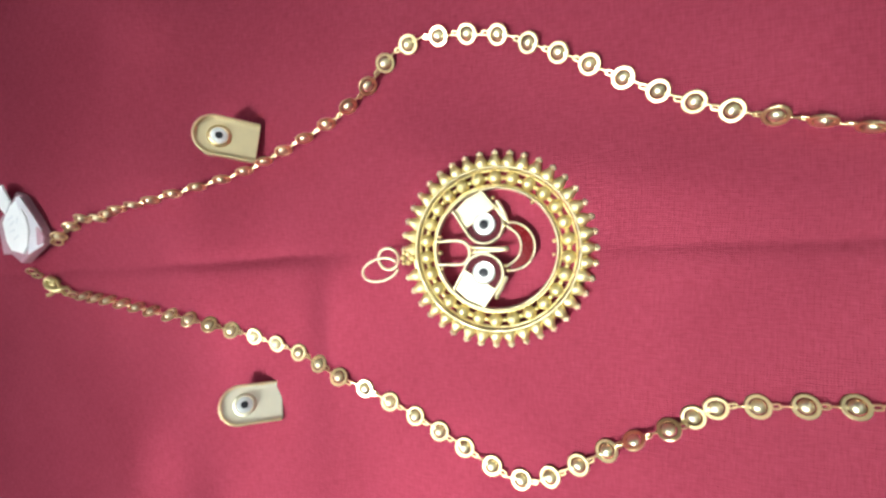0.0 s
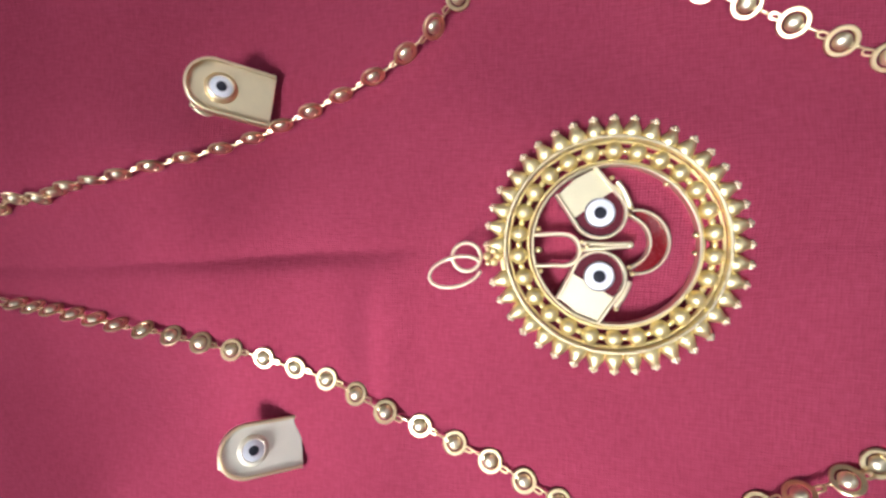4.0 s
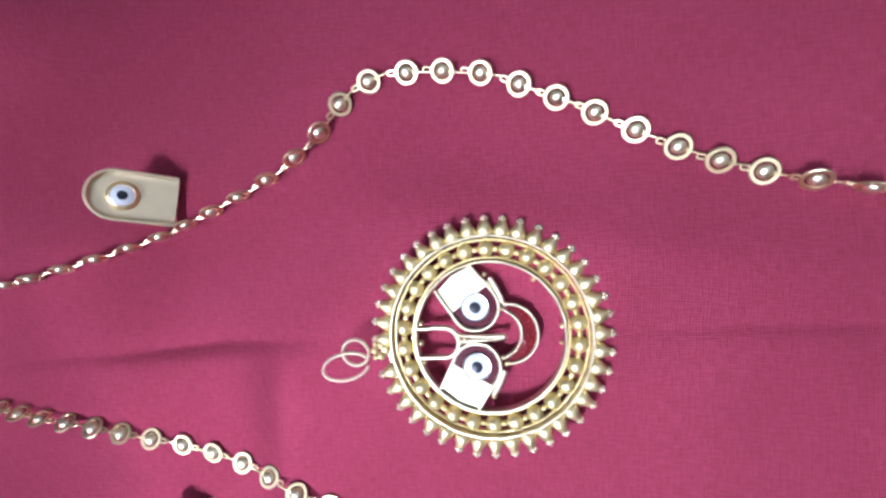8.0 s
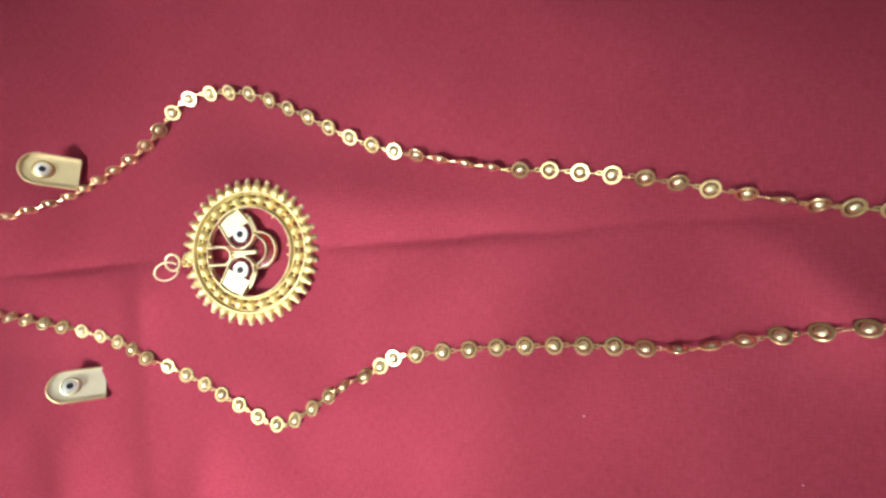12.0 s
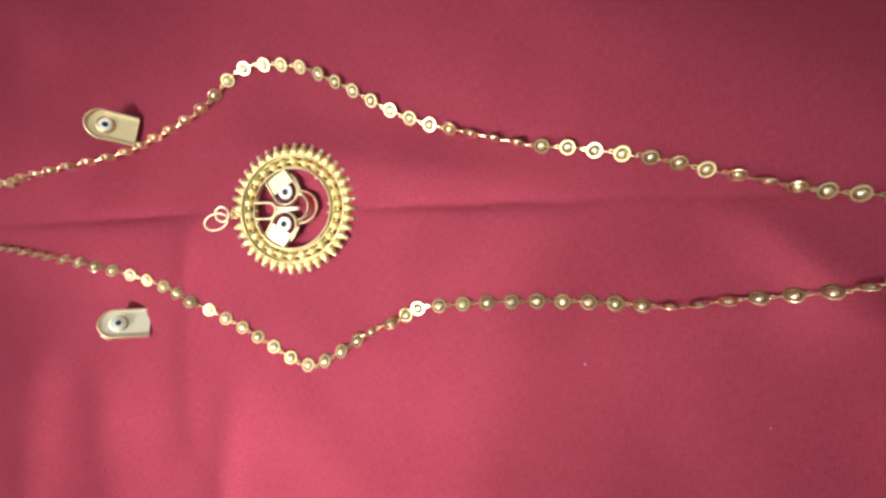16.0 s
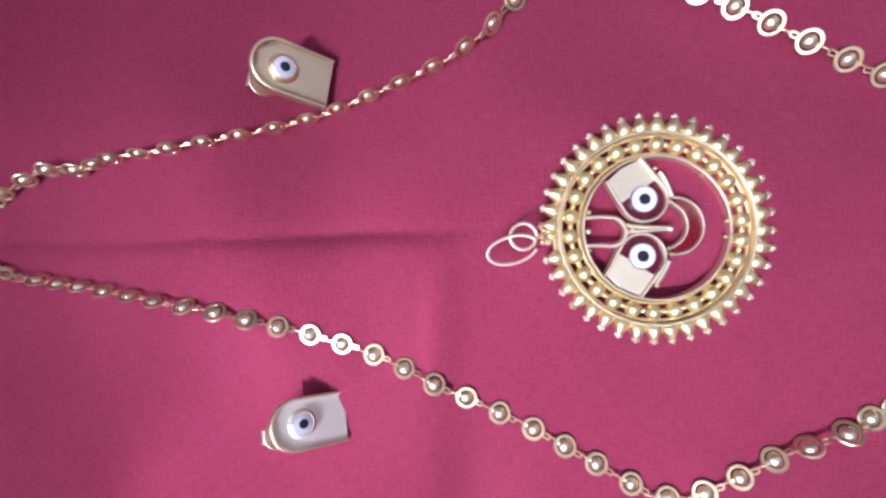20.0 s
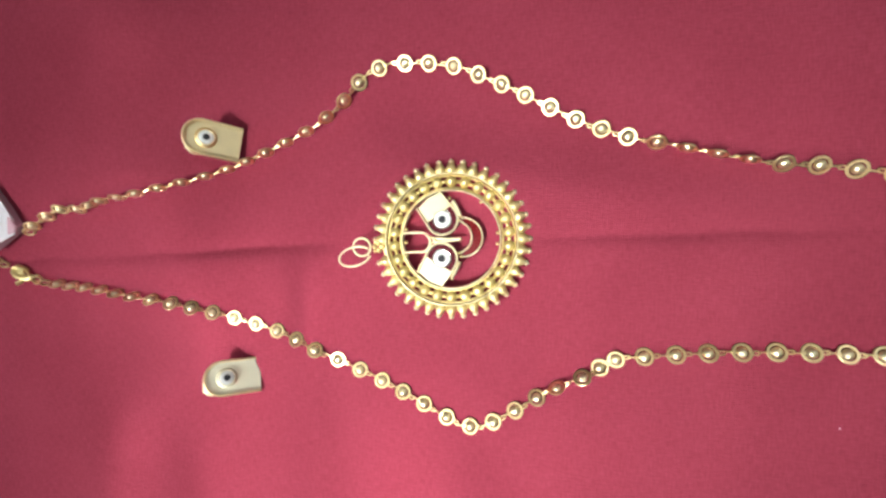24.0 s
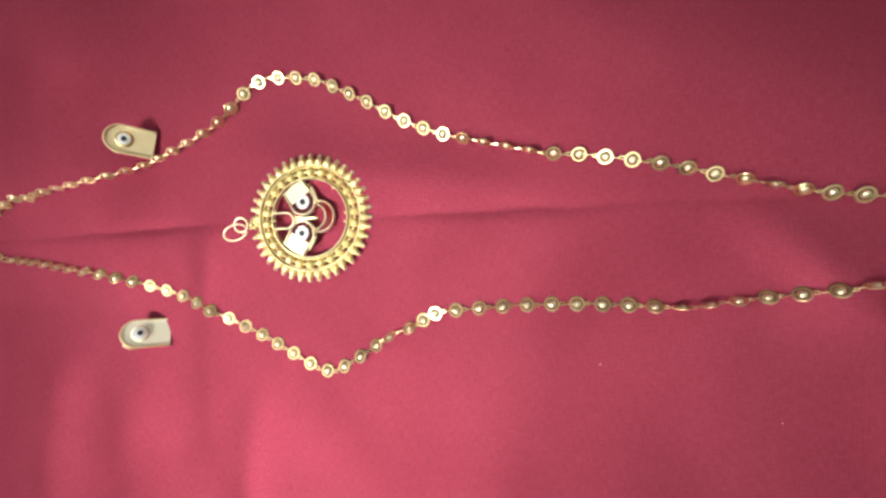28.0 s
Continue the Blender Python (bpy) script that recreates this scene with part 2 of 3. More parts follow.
def slab(outline, z0, z1, bevel=0.15):
    """A plate with the given outline and a rounded upper edge."""
    n = len(outline)
    c = Vector((sum(p[0] for p in outline) / n, sum(p[1] for p in outline) / n))
    inner = [Vector(p) + (c - Vector(p)).normalized() * bevel for p in outline]
    mid = [Vector(p) + (c - Vector(p)).normalized() * bevel * 0.3 for p in outline]
    verts = [(*p, z0) for p in outline] + [(*p, z1 - bevel) for p in outline] + [(*p, z1 - bevel * 0.3) for p in mid] + [(*p, z1) for p in inner]
    faces = [tuple(range(n)), tuple(range(3 * n, 4 * n))]
    for lv in range(3):
        faces += [(lv * n + k, lv * n + (k + 1) % n, (lv + 1) * n + (k + 1) % n, (lv + 1) * n + k) for k in range(n)]
    return verts, faces


def strip(path, w, z0, z1, closed=False):
    """A standing ribbon of metal along a plane path."""
    pts, n = [Vector((p[0], p[1])) for p in path], len(path)
    verts, faces = [], []
    for i, p in enumerate(pts):
        a, b = (pts[i - 1], pts[(i + 1) % n]) if closed else (pts[max(i - 1, 0)], pts[min(i + 1, n - 1)])
        t = (b - a).normalized()
        s = Vector((t.y, -t.x)) * (w / 2)
        c = min(w, z1 - z0) * 0.28
        verts += [(*(p - s), z0), (*(p - s), z1 - c), (*(p - s * 0.45), z1), (*(p + s * 0.45), z1), (*(p + s), z1 - c), (*(p + s), z0)]
    for i in range(n if closed else n - 1):
        a, b = 6 * i, 6 * ((i + 1) % n)
        faces += [(a + k, a + (k + 1) % 6, b + (k + 1) % 6, b + k) for k in range(6)]
    if not closed:
        faces += [tuple(range(6)), tuple(range(6 * n - 6, 6 * n))]
    return verts, faces


def arc(cx, cy, r, a0, a1, n=20, z=0.0):
    return [(cx + r * math.cos(radians(a0 + (a1 - a0) * i / n)), cy + r * math.sin(radians(a0 + (a1 - a0) * i / n)), z) for i in range(n + 1)]


def smooth_step(q):
    q = min(max(q, 0.0), 1.0)
    return q * q * (3 - 2 * q)


# ---- the cloth ----
def ridge(x, y, x0, y0, x1, y1, width, height, fade=18.0):
    dx, dy = x1 - x0, y1 - y0
    ln = math.hypot(dx, dy)
    u, v = ((x - x0) * dx + (y - y0) * dy) / ln, ((x - x0) * dy - (y - y0) * dx) / ln
    return height * math.exp(-((v / width) ** 2)) * smooth_step(u / fade) * smooth_step((ln - u) / fade)


def crease(x, y, x0, y0, x1, y1, width, height, fade=18.0):
    """A pressed fold, steeper on one side of its line."""
    dx, dy = x1 - x0, y1 - y0
    ln = math.hypot(dx, dy)
    u, v = ((x - x0) * dx + (y - y0) * dy) / ln, ((x - x0) * dy - (y - y0) * dx) / ln
    v += 0.9 * noise.noise((u / 17, 0.0, 2.2)) + 0.35 * noise.noise((u / 6, 0.0, 5.1))
    s = math.hypot(v, 0.5) - 0.5
    prof = math.exp(-s / (width * 2.6)) if v < 0 else math.exp(-s / (width * 1.1))
    return (0.8 + 0.7 * noise.noise((u / 34, 0.0, 9.4))) * height * prof * smooth_step(u / fade) * smooth_step((ln - u) / fade)


def lie(x, y):
    """Height of the cloth in millimetres."""
    yy = min(max(y, -45.0), 32.0)
    h = min(max(4.0 + 0.14 * (yy + 18.0), 2.0), 9.0) * smooth_step((-51.6 - 0.38 * yy - x) / 38.0)
    h += crease(x, y, -320, -20, -6, 0, 1.25, -1.0, 60) + crease(x, y, 10, 0, 330, 12, 1.3, -1.05, 30)
    h += ridge(x, y, -60, -3, 4, -1, 14, 0.8, 22)
    h += ridge(x, y, 112, 8, 260, -112, 8, 3.0, 26) + ridge(x, y, 124, -22, 300, -66, 7, 3.6, 26)
    h += ridge(x, y, -75, -48, -60, -180, 10, 2.2, 22) + ridge(x, y, -104, -42, -110, -190, 12, 2.4, 25)
    h += ridge(x, y, -36, 62, -50, 190, 11, 2.2, 25) + ridge(x, y, -92, 40, -100, 190, 13, 2.6, 25)
    h += ridge(x, y, -40, 4, -38, -90, 6, 1.5, 20) + ridge(x, y, -20, -52, -34, -150, 7, 1.4, 20) + ridge(x, y, 6, 56, 20, 160, 9, 1.2, 24) + ridge(x, y, 40, 70, 190, 120, 18, 2.2, 30)
    h += ridge(x, y, 30, -75, 210, -120, 15, 3.2, 40) + ridge(x, y, 146, -32, 205, -150, 8, 4.2, 24) + ridge(x, y, 84, -52, 128, -160, 11, 2.2, 26)
    far = smooth_step((math.hypot(x - 20, y) - 90) / 200)
    h += (0.6 + 3.2 * far) * noise.noise((x / 48, y / 40, 3.1)) + 0.12 * noise.noise((x / 13, y / 11, 7.7)) + 0.5 * noise.noise(((x - 0.3 * y) / 15, y / 42, 12.3))
    h -= 1.8 * smooth_step((y - 15 + 0.15 * x) / 17) * smooth_step((x + 34) / 22) * smooth_step((95 - x) / 30)
    # made-up fall of the cloth, so the far right corner reads as shade
    h -= 42.0 * smooth_step(((x - 105) * 0.447 + (y - 60) * 0.894 + 20.0) / 80.0)
    return h


def spaced(lo, hi, edge):
    mid = np.arange(lo, hi + 0.1, 1.6)
    left = lo - np.cumsum(np.linspace(2, 34, 28))
    right = hi + np.cumsum(np.linspace(2, 34, 28))
    return [v for v in np.concatenate([left[::-1], mid, right]) if -edge <= v <= edge]


XS, YS = spaced(-190.0, 190.0, 680.0), spaced(-120.0, 110.0, 600.0)
YS = sorted([v for v in YS if not -9 < v < 9] + list(np.arange(-8.7, 9.0, 0.6)))  # finer rows along the pressed fold


def along(x, y):
    """Rows of threads follow the pressed fold."""
    line = (x + 12) * 0.0649 if x < -12 else max(x - 10, 0) * 0.0375
    return y + line * math.exp(-((y / 38.0) ** 2))


verts = [(x, along(x, y), lie(x, along(x, y))) for y in YS for x in XS]
faces = [(j * len(XS) + i, j * len(XS) + i + 1, (j + 1) * len(XS) + i + 1, (j + 1) * len(XS) + i) for j in range(len(YS) - 1) for i in range(len(XS) - 1)]
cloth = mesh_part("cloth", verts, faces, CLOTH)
thick = cloth.modifiers.new("thickness", "SOLIDIFY")
thick.thickness, thick.offset = 0.0004, -1
tagged(cloth, "deep pink red woven cotton cloth with soft folds, spread flat", "cloth", kind="structure")

# what the cloth is spread on: one soft low pad that follows it from beneath
GX, GY = np.linspace(-640, 640, 81), np.linspace(-560, 560, 71)
pad = [(x, y, lie(x, y) - 6.5) for y in GY for x in GX]
quads = [(j * 81 + i, j * 81 + i + 1, (j + 1) * 81 + i + 1, (j + 1) * 81 + i) for j in range(70) for i in range(80)]
rim = [*range(80), *[80 + 81 * j for j in range(70)], *[70 * 81 + 80 - i for i in range(80)], *[81 * (70 - j) for j in range(70)]]
under = len(pad)
pad += [(pad[i][0], pad[i][1], -100.0) for i in rim]
quads += [(rim[k], rim[(k + 1) % len(rim)], under + (k + 1) % len(rim), under + k) for k in range(len(rim))] + [tuple(range(under, under + len(rim)))]
tagged(mesh_part("mattress", pad, quads, TICKING), "plain pale mattress beneath the red cloth", "mattress", kind="structure")

# ---- the room ----
def box(x0, y0, z0, x1, y1, z1):
    v = [(x, y, z) for z in (z0, z1) for y in (y0, y1) for x in (x0, x1)]
    return v, [(0, 1, 3, 2), (4, 5, 7, 6), (0, 1, 5, 4), (2, 3, 7, 6), (0, 2, 6, 4), (1, 3, 7, 5)]


R, TOP, W = 1500.0, 2500.0, 120.0
wy, wz, half = WIN[1] * 1000, WIN[2] * 1000, 450.0
floor = tagged(mesh_part("floor", *box(-R - W, -R, -260, R + W, R + W, -100), CEMENT, smooth=False), "plain grey cement floor", "floor", kind="structure")
tagged(mesh_part("ceiling", *box(-R - W, -R - W, TOP, R + W, R + W, TOP + W), CEIL, smooth=False), "plain white painted ceiling", "ceiling", kind="structure")
S = -1400.0
ey, ez = SIDE[1] * 1000, SIDE[2] * 1000


def pierced(x0, x1, y, z):
    """A wall along y with a square opening round (y, z)."""
    return joined(box(x0, S, -100, x1, y - half, TOP - 2), box(x0, y + half, -100, x1, R, TOP - 2), box(x0, y - half, -100, x1, y + half, z - half), box(x0, y - half, z + half, x1, y + half, TOP - 2))


for nm, shape in (("wall_south", box(-R - W, S - W, -100, R + W, S, TOP - 2)), ("wall_north", box(-R - W, R, -100, R + W, R + W, TOP - 2)), ("wall_west", pierced(-R - W, -R, wy, wz)), ("wall_east", pierced(R, R + W, ey, ez))):
    tagged(mesh_part(nm, *shape, PLASTER, smooth=False), "plain off-white plastered wall", "wall", kind="structure")
win = tagged(new("window_1"), "unseen open painted window letting in daylight", "window", kind="structure")
fr = joined(box(-R - 90, wy - half, wz - half, -R - 50, wy - half + 30, wz + half), box(-R - 90, wy + half - 30, wz - half, -R - 50, wy + half, wz + half), box(-R - 90, wy - half + 30, wz - half, -R - 50, wy + half - 30, wz - half + 30), box(-R - 90, wy - half + 30, wz + half - 30, -R - 50, wy + half - 30, wz + half))
mesh_part("window_frame", *fr, PAINT, win, smooth=False)
# frame round the added window's light, out of view
win2 = tagged(new("added_window"), "unseen open painted window letting in daylight", "window", kind="structure")
fr2 = joined(box(R + 50, ey - half, ez - half, R + 90, ey - half + 30, ez + half), box(R + 50, ey + half - 30, ez - half, R + 90, ey + half, ez + half), box(R + 50, ey - half + 30, ez - half, R + 90, ey + half - 30, ez - half + 30), box(R + 50, ey - half + 30, ez + half - 30, R + 90, ey + half - 30, ez + half))
mesh_part("window_frame", *fr2, PAINT, win2, smooth=False)

# housing for the added overhead panel, out of view
fixture = tagged(new("added_ceiling_panel"), "unseen flat white panel added at the ceiling", "ceiling light", kind="structure")
fixture.location = (-0.05, -0.30, 2.5)
mesh_part("housing", *box(-1330, -880, -60, 1330, 880, -2), PAINT, fixture, smooth=False)

# ---- the pendant ----
TILT_X, TILT_Y = -0.0977, -0.0533
pn = Vector((-TILT_X, -TILT_Y, 1)).normalized()
px = Vector((1, 0, TILT_X)).normalized()
py = pn.cross(px)
pendant = tagged(new("pendant"), "round gold pendant with spiked beaded rim and enamelled eyes on cloth", "pendant")
pendant.matrix_basis = Matrix.Translation((0, 0, 2.5 * MM)) @ Matrix((px, py, pn)).transposed().to_4x4()


def ring_band(name, r, w, z0, z1, material, label=""):
    c = 0.16
    prof = [(r - w / 2, z0), (r - w / 2, z1 - c), (r - w / 2 + c, z1), (r + w / 2 - c, z1), (r + w / 2, z1 - c), (r + w / 2, z0)]
    return mesh_part(name, *lathe(prof, 96, True), material, pendant, label)


ring_band("outer_band", 16.55, 0.50, -0.9, 0.92, WIRE, "plain bright gold outer band")
ring_band("inner_band", 12.30, 0.46, -0.9, 0.88, WIRE, "plain bright gold inner band")
ring_band("rim_strip", 17.25, 0.7, -0.75, 0.05, GOLD)
ring_band("rim_strip", 15.90, 0.5, -0.8, -0.1, GOLD)
ring_band("rim_strip", 12.95, 0.5, -0.8, -0.1, GOLD)

dome_prof = [(1.34, -0.75), (1.40, -0.35), (1.37, 0.0), (1.25, 0.40), (1.02, 0.76), (0.72, 1.02), (0.38, 1.16), (0.0, 1.21)]
first = None
for k in range(26):
    a = radians(90.8 + k * 360 / 26)
    m = pose(14.45 * MM * math.cos(a), 14.45 * MM * math.sin(a), 0, 0, 0, math.degrees(a)) @ pose(0, 0, 0, 0, random.uniform(-5, 5), 0)
    first = first or mesh_part("dome", *lathe(dome_prof, 18), GOLD, pendant, m=m)
    if k:
        placed("dome", first.data, pendant, m=m)
grain = None
for k in range(26):
    a = radians(90.8 + (k + 0.5) * 360 / 26)
    m = pose(14.4 * MM * math.cos(a), 14.4 * MM * math.sin(a), -0.12 * MM, 0, 0, math.degrees(a)) @ Matrix.Diagonal((1.25, 1.5, 1.3, 1))
    grain = grain or mesh_part("granule", *ball(0.42, 8, 5), GOLD, pendant, m=m)
    if k:
        placed("granule", grain.data, pendant, m=m)
# rim spikes: a drop with three fine grains at its point
spike_prof = [(1.30, -0.55), (1.42, -0.2), (1.37, 0.2), (1.14, 0.66), (0.68, 0.98), (0.24, 1.09), (0.0, 1.1)]
drop_v, drop_f = lathe(spike_prof, 14)
drop = [(x * (1.0 if x < 0 else 1.35) + 0.0, y * (1.0 if x < 0 else 1.0 - 0.42 * min(x / 1.1, 1.0)), z) for x, y, z in drop_v], drop_f
cone = joined(drop, moved(lathe([(0.95, -0.4), (0.92, 0.0), (0.80, 0.4), (0.58, 0.68), (0.0, 0.85)], 12), pose(0.85, 0, 0.05, 0, 90, 0)))
TIPS = ((1.85, 0.36, 0.1, 0.38), (1.85, -0.36, 0.1, 0.38), (2.12, 0.0, 0.22, 0.36), (1.62, 0.0, 0.52, 0.32))
spike0 = tip0 = None
for k in range(40):
    deg = 0.9 + 9.0 * k
    if 181 < deg < 193:
        continue
    a = radians(deg)
    m = pose(17.6 * MM * math.cos(a), 17.6 * MM * math.sin(a), 0, 0, 0, deg + random.uniform(-3, 3)) @ pose(0, 0, 0, random.uniform(-8, 8), random.uniform(-4, 6), 0)
    if spike0 is None:
        spike0 = mesh_part("spike", *cone, GOLD, pendant, m=m)
        tip0 = mesh_part("grain", *ball(0.30, 8, 5), WIRE, spike0, m=Matrix.Translation((0.00185, 0.00036, 0.0001)) @ Matrix.Scale(0.38 / 0.30, 4))
        sp = spike0
    else:
        sp = placed("spike", spike0.data, pendant, m=m)
    for tx, ty, tz, tr in TIPS[1 if sp is spike0 else 0 :]:
        placed("grain", tip0.data, sp, m=Matrix.Translation((tx * MM, ty * MM, tz * MM)) @ Matrix.Scale(tr / 0.30, 4))


def eye_parts(parent, x, y, z, r, mount=0.0, metal=None, name="eye"):
    """An enamelled eye; with a mount it stands on a low metal cone."""
    if mount:
        prof = [(r + 0.85, -0.1), (r + 0.80, 0.12), (r + 0.55, mount * 0.55), (r + 0.22, mount * 0.95), (r + 0.10, mount), (r - 0.05, mount * 0.9), (r - 0.05, 0.0)]
    else:
        prof = [(r + 0.22, -0.5), (r + 0.22, 0.2), (r + 0.12, 0.32), (r + 0.02, 0.3), (r - 0.05, 0.15), (r - 0.05, -0.5)]
    e = mesh_part(name, *lathe(prof, 32), metal or GREY, parent, "metal setting round an eye", pose(x * MM, y * MM, z * MM))
    top = max(mount - 0.3, 0.0)
    mesh_part("white_disc", *lathe([(r - 0.02, top - 0.2), (r - 0.02, top + 0.22), (r * 0.8, top + 0.36), (r * 0.4, top + 0.46), (0.0, top + 0.49)], 32), WHITE, e, "glossy white enamel disc")
    mesh_part("pupil", *lathe([(r * 0.46, top + 0.34), (r * 0.45, top + 0.49), (r * 0.28, top + 0.56), (0.0, top + 0.58)], 24), BLACK, e, "black enamel dot")


def stud(x, y, deg, w, length):
    """An eye cell: a rounded tray of metal with an enamelled eye."""
    m = pose(x * MM, y * MM, 0, 0, 0, deg)
    cell = mesh_part("eye_cell", *strip([(length, -w * 0.90, 0), *[(u, v) for u, v, _ in arc(0, 0, w, -90, -270, 26)], (length, w * 0.90, 0)], 0.5, -0.8, 0.95), WIRE, pendant, "gold walled rounded cell", m)
    inner = [(u, v) for u, v, _ in arc(0, 0, w - 0.1, 64, 296, 30)]
    mesh_part("enamel_bed", *slab(inner, -0.5, 0.1, 0.1), MAROON, cell, "dark maroon glossy enamel", smooth=False)
    mesh_part("plate", *slab([(1.5, -w + 0.1), (length - 0.2, -w * 0.88), (length + 0.35, 0.0), (length - 0.2, w * 0.88), (1.5, w - 0.1)], -0.55, 0.35, 0.12), PALE, cell, "smooth pale gold plate", smooth=False)
    eye_parts(cell, -0.1, 0, 0.45, 2.1)


stud(-2.3, 4.9, 126.6, 3.9, 6.1)
stud(-2.3, -5.0, 240.0, 3.9, 6.1)
nose_loop = [(-12.0, 1.35, 0.5), (-9.0, 1.55, 0.6), *arc(-7.6, -0.95, 2.45, 88, -88, 14, 0.6), (-9.0, -3.35, 0.6), (-12.0, -3.5, 0.5)]
mesh_part("forehead_loop", *strip(nose_loop, 0.62, -0.5, 0.95), WIRE, pendant, "plain gold wire loop")
mesh_part("nose_bar", *joined(tube([(-4.8, 0.15, 0.5), (-2.6, 0.10, 0.62), (-0.6, 0.05, 0.62), (1.2, 0.12, 0.6), (2.0, 0.16, 0.55)], 0.34, 10), tube([(-4.8, -0.80, 0.5), (-2.8, -0.62, 0.62), (-0.8, -0.48, 0.62), (1.0, -0.34, 0.6), (2.0, -0.24, 0.55)], 0.34, 10), ball(0.60, 10, 7, 1, (2.2, -0.04, 0.6))), WIRE, pendant, "pair of gold wires with a bead")
for gx, gy, gz, gr in ((-4.9, 0.35, 0.7, 0.36), (-4.9, -0.95, 0.7, 0.36), (-4.1, -0.3, 0.95, 0.36), (-11.4, 2.3, 0.3, 0.45), (-11.4, -1.0, 0.4, 0.55), (-11.0, -4.3, 0.3, 0.42), (7.3, 9.2, 0.4, 0.45), (11.6, 1.6, 0.3, 0.5), (11.5, -1.1, 0.3, 0.4), (2.3, 5.6, 0.6, 0.42), (1.9, 4.6, 0.7, 0.4), (2.6, -4.4, 0.6, 0.42), (2.1, -3.4, 0.7, 0.4), (-0.5, 10.2, 0.4, 0.42), (0.4, -9.8, 0.4, 0.42)):
    placed("granule", grain.data, pendant, m=Matrix.Translation((gx * MM, gy * MM, gz * MM)) @ Matrix.Scale(gr / 0.42, 4))
for sy in (1, -1):
    mesh_part("brow", *joined(tube([(0.3, sy * 9.6, 0.35), (1.2, sy * 8.2, 0.5), (1.9, sy * 6.7, 0.5), (2.3, sy * 5.6, 0.45)], 0.42, 8), tube([(-0.2, sy * 9.0, 0.2), (0.6, sy * 7.9, 0.3), (1.3, sy * 6.3, 0.3)], 0.3, 8)), WIRE, pendant, "twisted gold wire brow")
outer_lip, inner_lip = arc(3.0, 0.45, 4.85, 88, -88, 24), arc(1.2, 0.45, 3.95, 62, -62, 20)
mesh_part("mouth_rim", *joined(strip([(2.4, 5.2, 0), *outer_lip, (2.4, -4.3, 0)], 0.42, -0.7, 0.75), strip([(2.2, 4.6, 0), *inner_lip, (2.2, -3.7, 0)], 0.42, -0.7, 0.75)), WIRE, pendant, "crescent gold wire rim of the mouth")
mesh_part("mouth_enamel", *slab([(p[0], p[1]) for p in outer_lip] + [(p[0], p[1]) for p in inner_lip[::-1]], -0.55, 0.15, 0.05), RED, pendant, "dark red glossy enamel")
# bail: a soldered ring and an open oval ring through it
bx, by = -18.3, -2.1
for gx, gy, gz, gr in ((bx, by + 0.9, 0.5, 0.75), (bx, by - 0.9, 0.5, 0.75), (bx - 1.1, by, 0.7, 0.7), (bx - 0.9, by + 1.1, 0.9, 0.5), (bx - 0.9, by - 1.1, 0.9, 0.5), (bx + 0.6, by, 0.0, 0.85)):
    placed("granule", grain.data, pendant, m=Matrix.Translation((gx * MM, gy * MM, gz * MM)) @ Matrix.Scale(gr / 0.42, 4))
mesh_part("bail_ring", *tube([(-22.6 + 2.25 * math.cos(q), -2.3 + 2.25 * math.sin(q), 1.2 + 0.35 * math.sin(q)) for q in np.linspace(0, 2 * math.pi, 32, False)], 0.31, 8, True), WIRE, pendant)
oval = [(-24.4 + 4.2 * math.cos(q), -4.7 + 2.4 * math.sin(q) + 0.9 * math.cos(q), 1.35 + 0.9 * math.sin(q + 0.6)) for q in np.linspace(0.42, 2 * math.pi - 0.25, 38)]
mesh_part("jump_ring", *tube(oval, 0.28, 8), WIRE, pendant, "oval open gold jump ring")

# ---- the necklace ----
def glide(rows, q):
    """Smooth curve through rows of (link number, x, y)."""
    i = max(k for k in range(len(rows) - 1) if rows[k][0] <= q or k == 0)
    p1, p2 = rows[i], rows[i + 1]
    p0, p3 = rows[max(i - 1, 0)], rows[min(i + 2, len(rows) - 1)]
    u = (q - p1[0]) / (p2[0] - p1[0])
    out = []
    for c in (1, 2):
        m1 = (p2[c] - p0[c]) / (p2[0] - p0[0]) * (p2[0] - p1[0])
        m2 = (p3[c] - p1[c]) / (p3[0] - p1[0]) * (p2[0] - p1[0])
        out.append((2 * u**3 - 3 * u**2 + 1) * p1[c] + (u**3 - 2 * u**2 + u) * m1 + (-2 * u**3 + 3 * u**2) * p2[c] + (u**3 - u**2) * m2)
    return out


def level(rows, q):
    return float(np.interp(q, [r[0] for r in rows], [r[1] for r in rows]))


UPPER = [(-1, -126.2, 2.6), (0, -119.8, 5.4), (1, -114.3, 7.5), (2, -108, 7.5), (3, -100, 9.8), (5, -87.7, 11.8), (8, -70, 16.9), (11, -51.9, 23.1), (13, -39.9, 28.4), (14, -34.1, 31.9), (15, -29.2, 36.0), (16, -25.4, 40.9), (17, -20.1, 44.5), (18, -13.2, 45.4), (19, -6.8, 44.9), (20, -0.3, 43.8), (21, 6.0, 41.2), (23, 17.7, 35.4), (25, 29.7, 29.0), (27, 41.6, 24.5), (30, 60.3, 19.7), (32, 73.3, 17.1), (33, 80, 16.6), (36, 100, 13.2), (39, 119.2, 8.6), (41, 131.8, 5.7), (43, 144.3, 4.2), (44, 151, 3.5), (45, 157.2, 1.6), (46, 162.5, -2.6)]
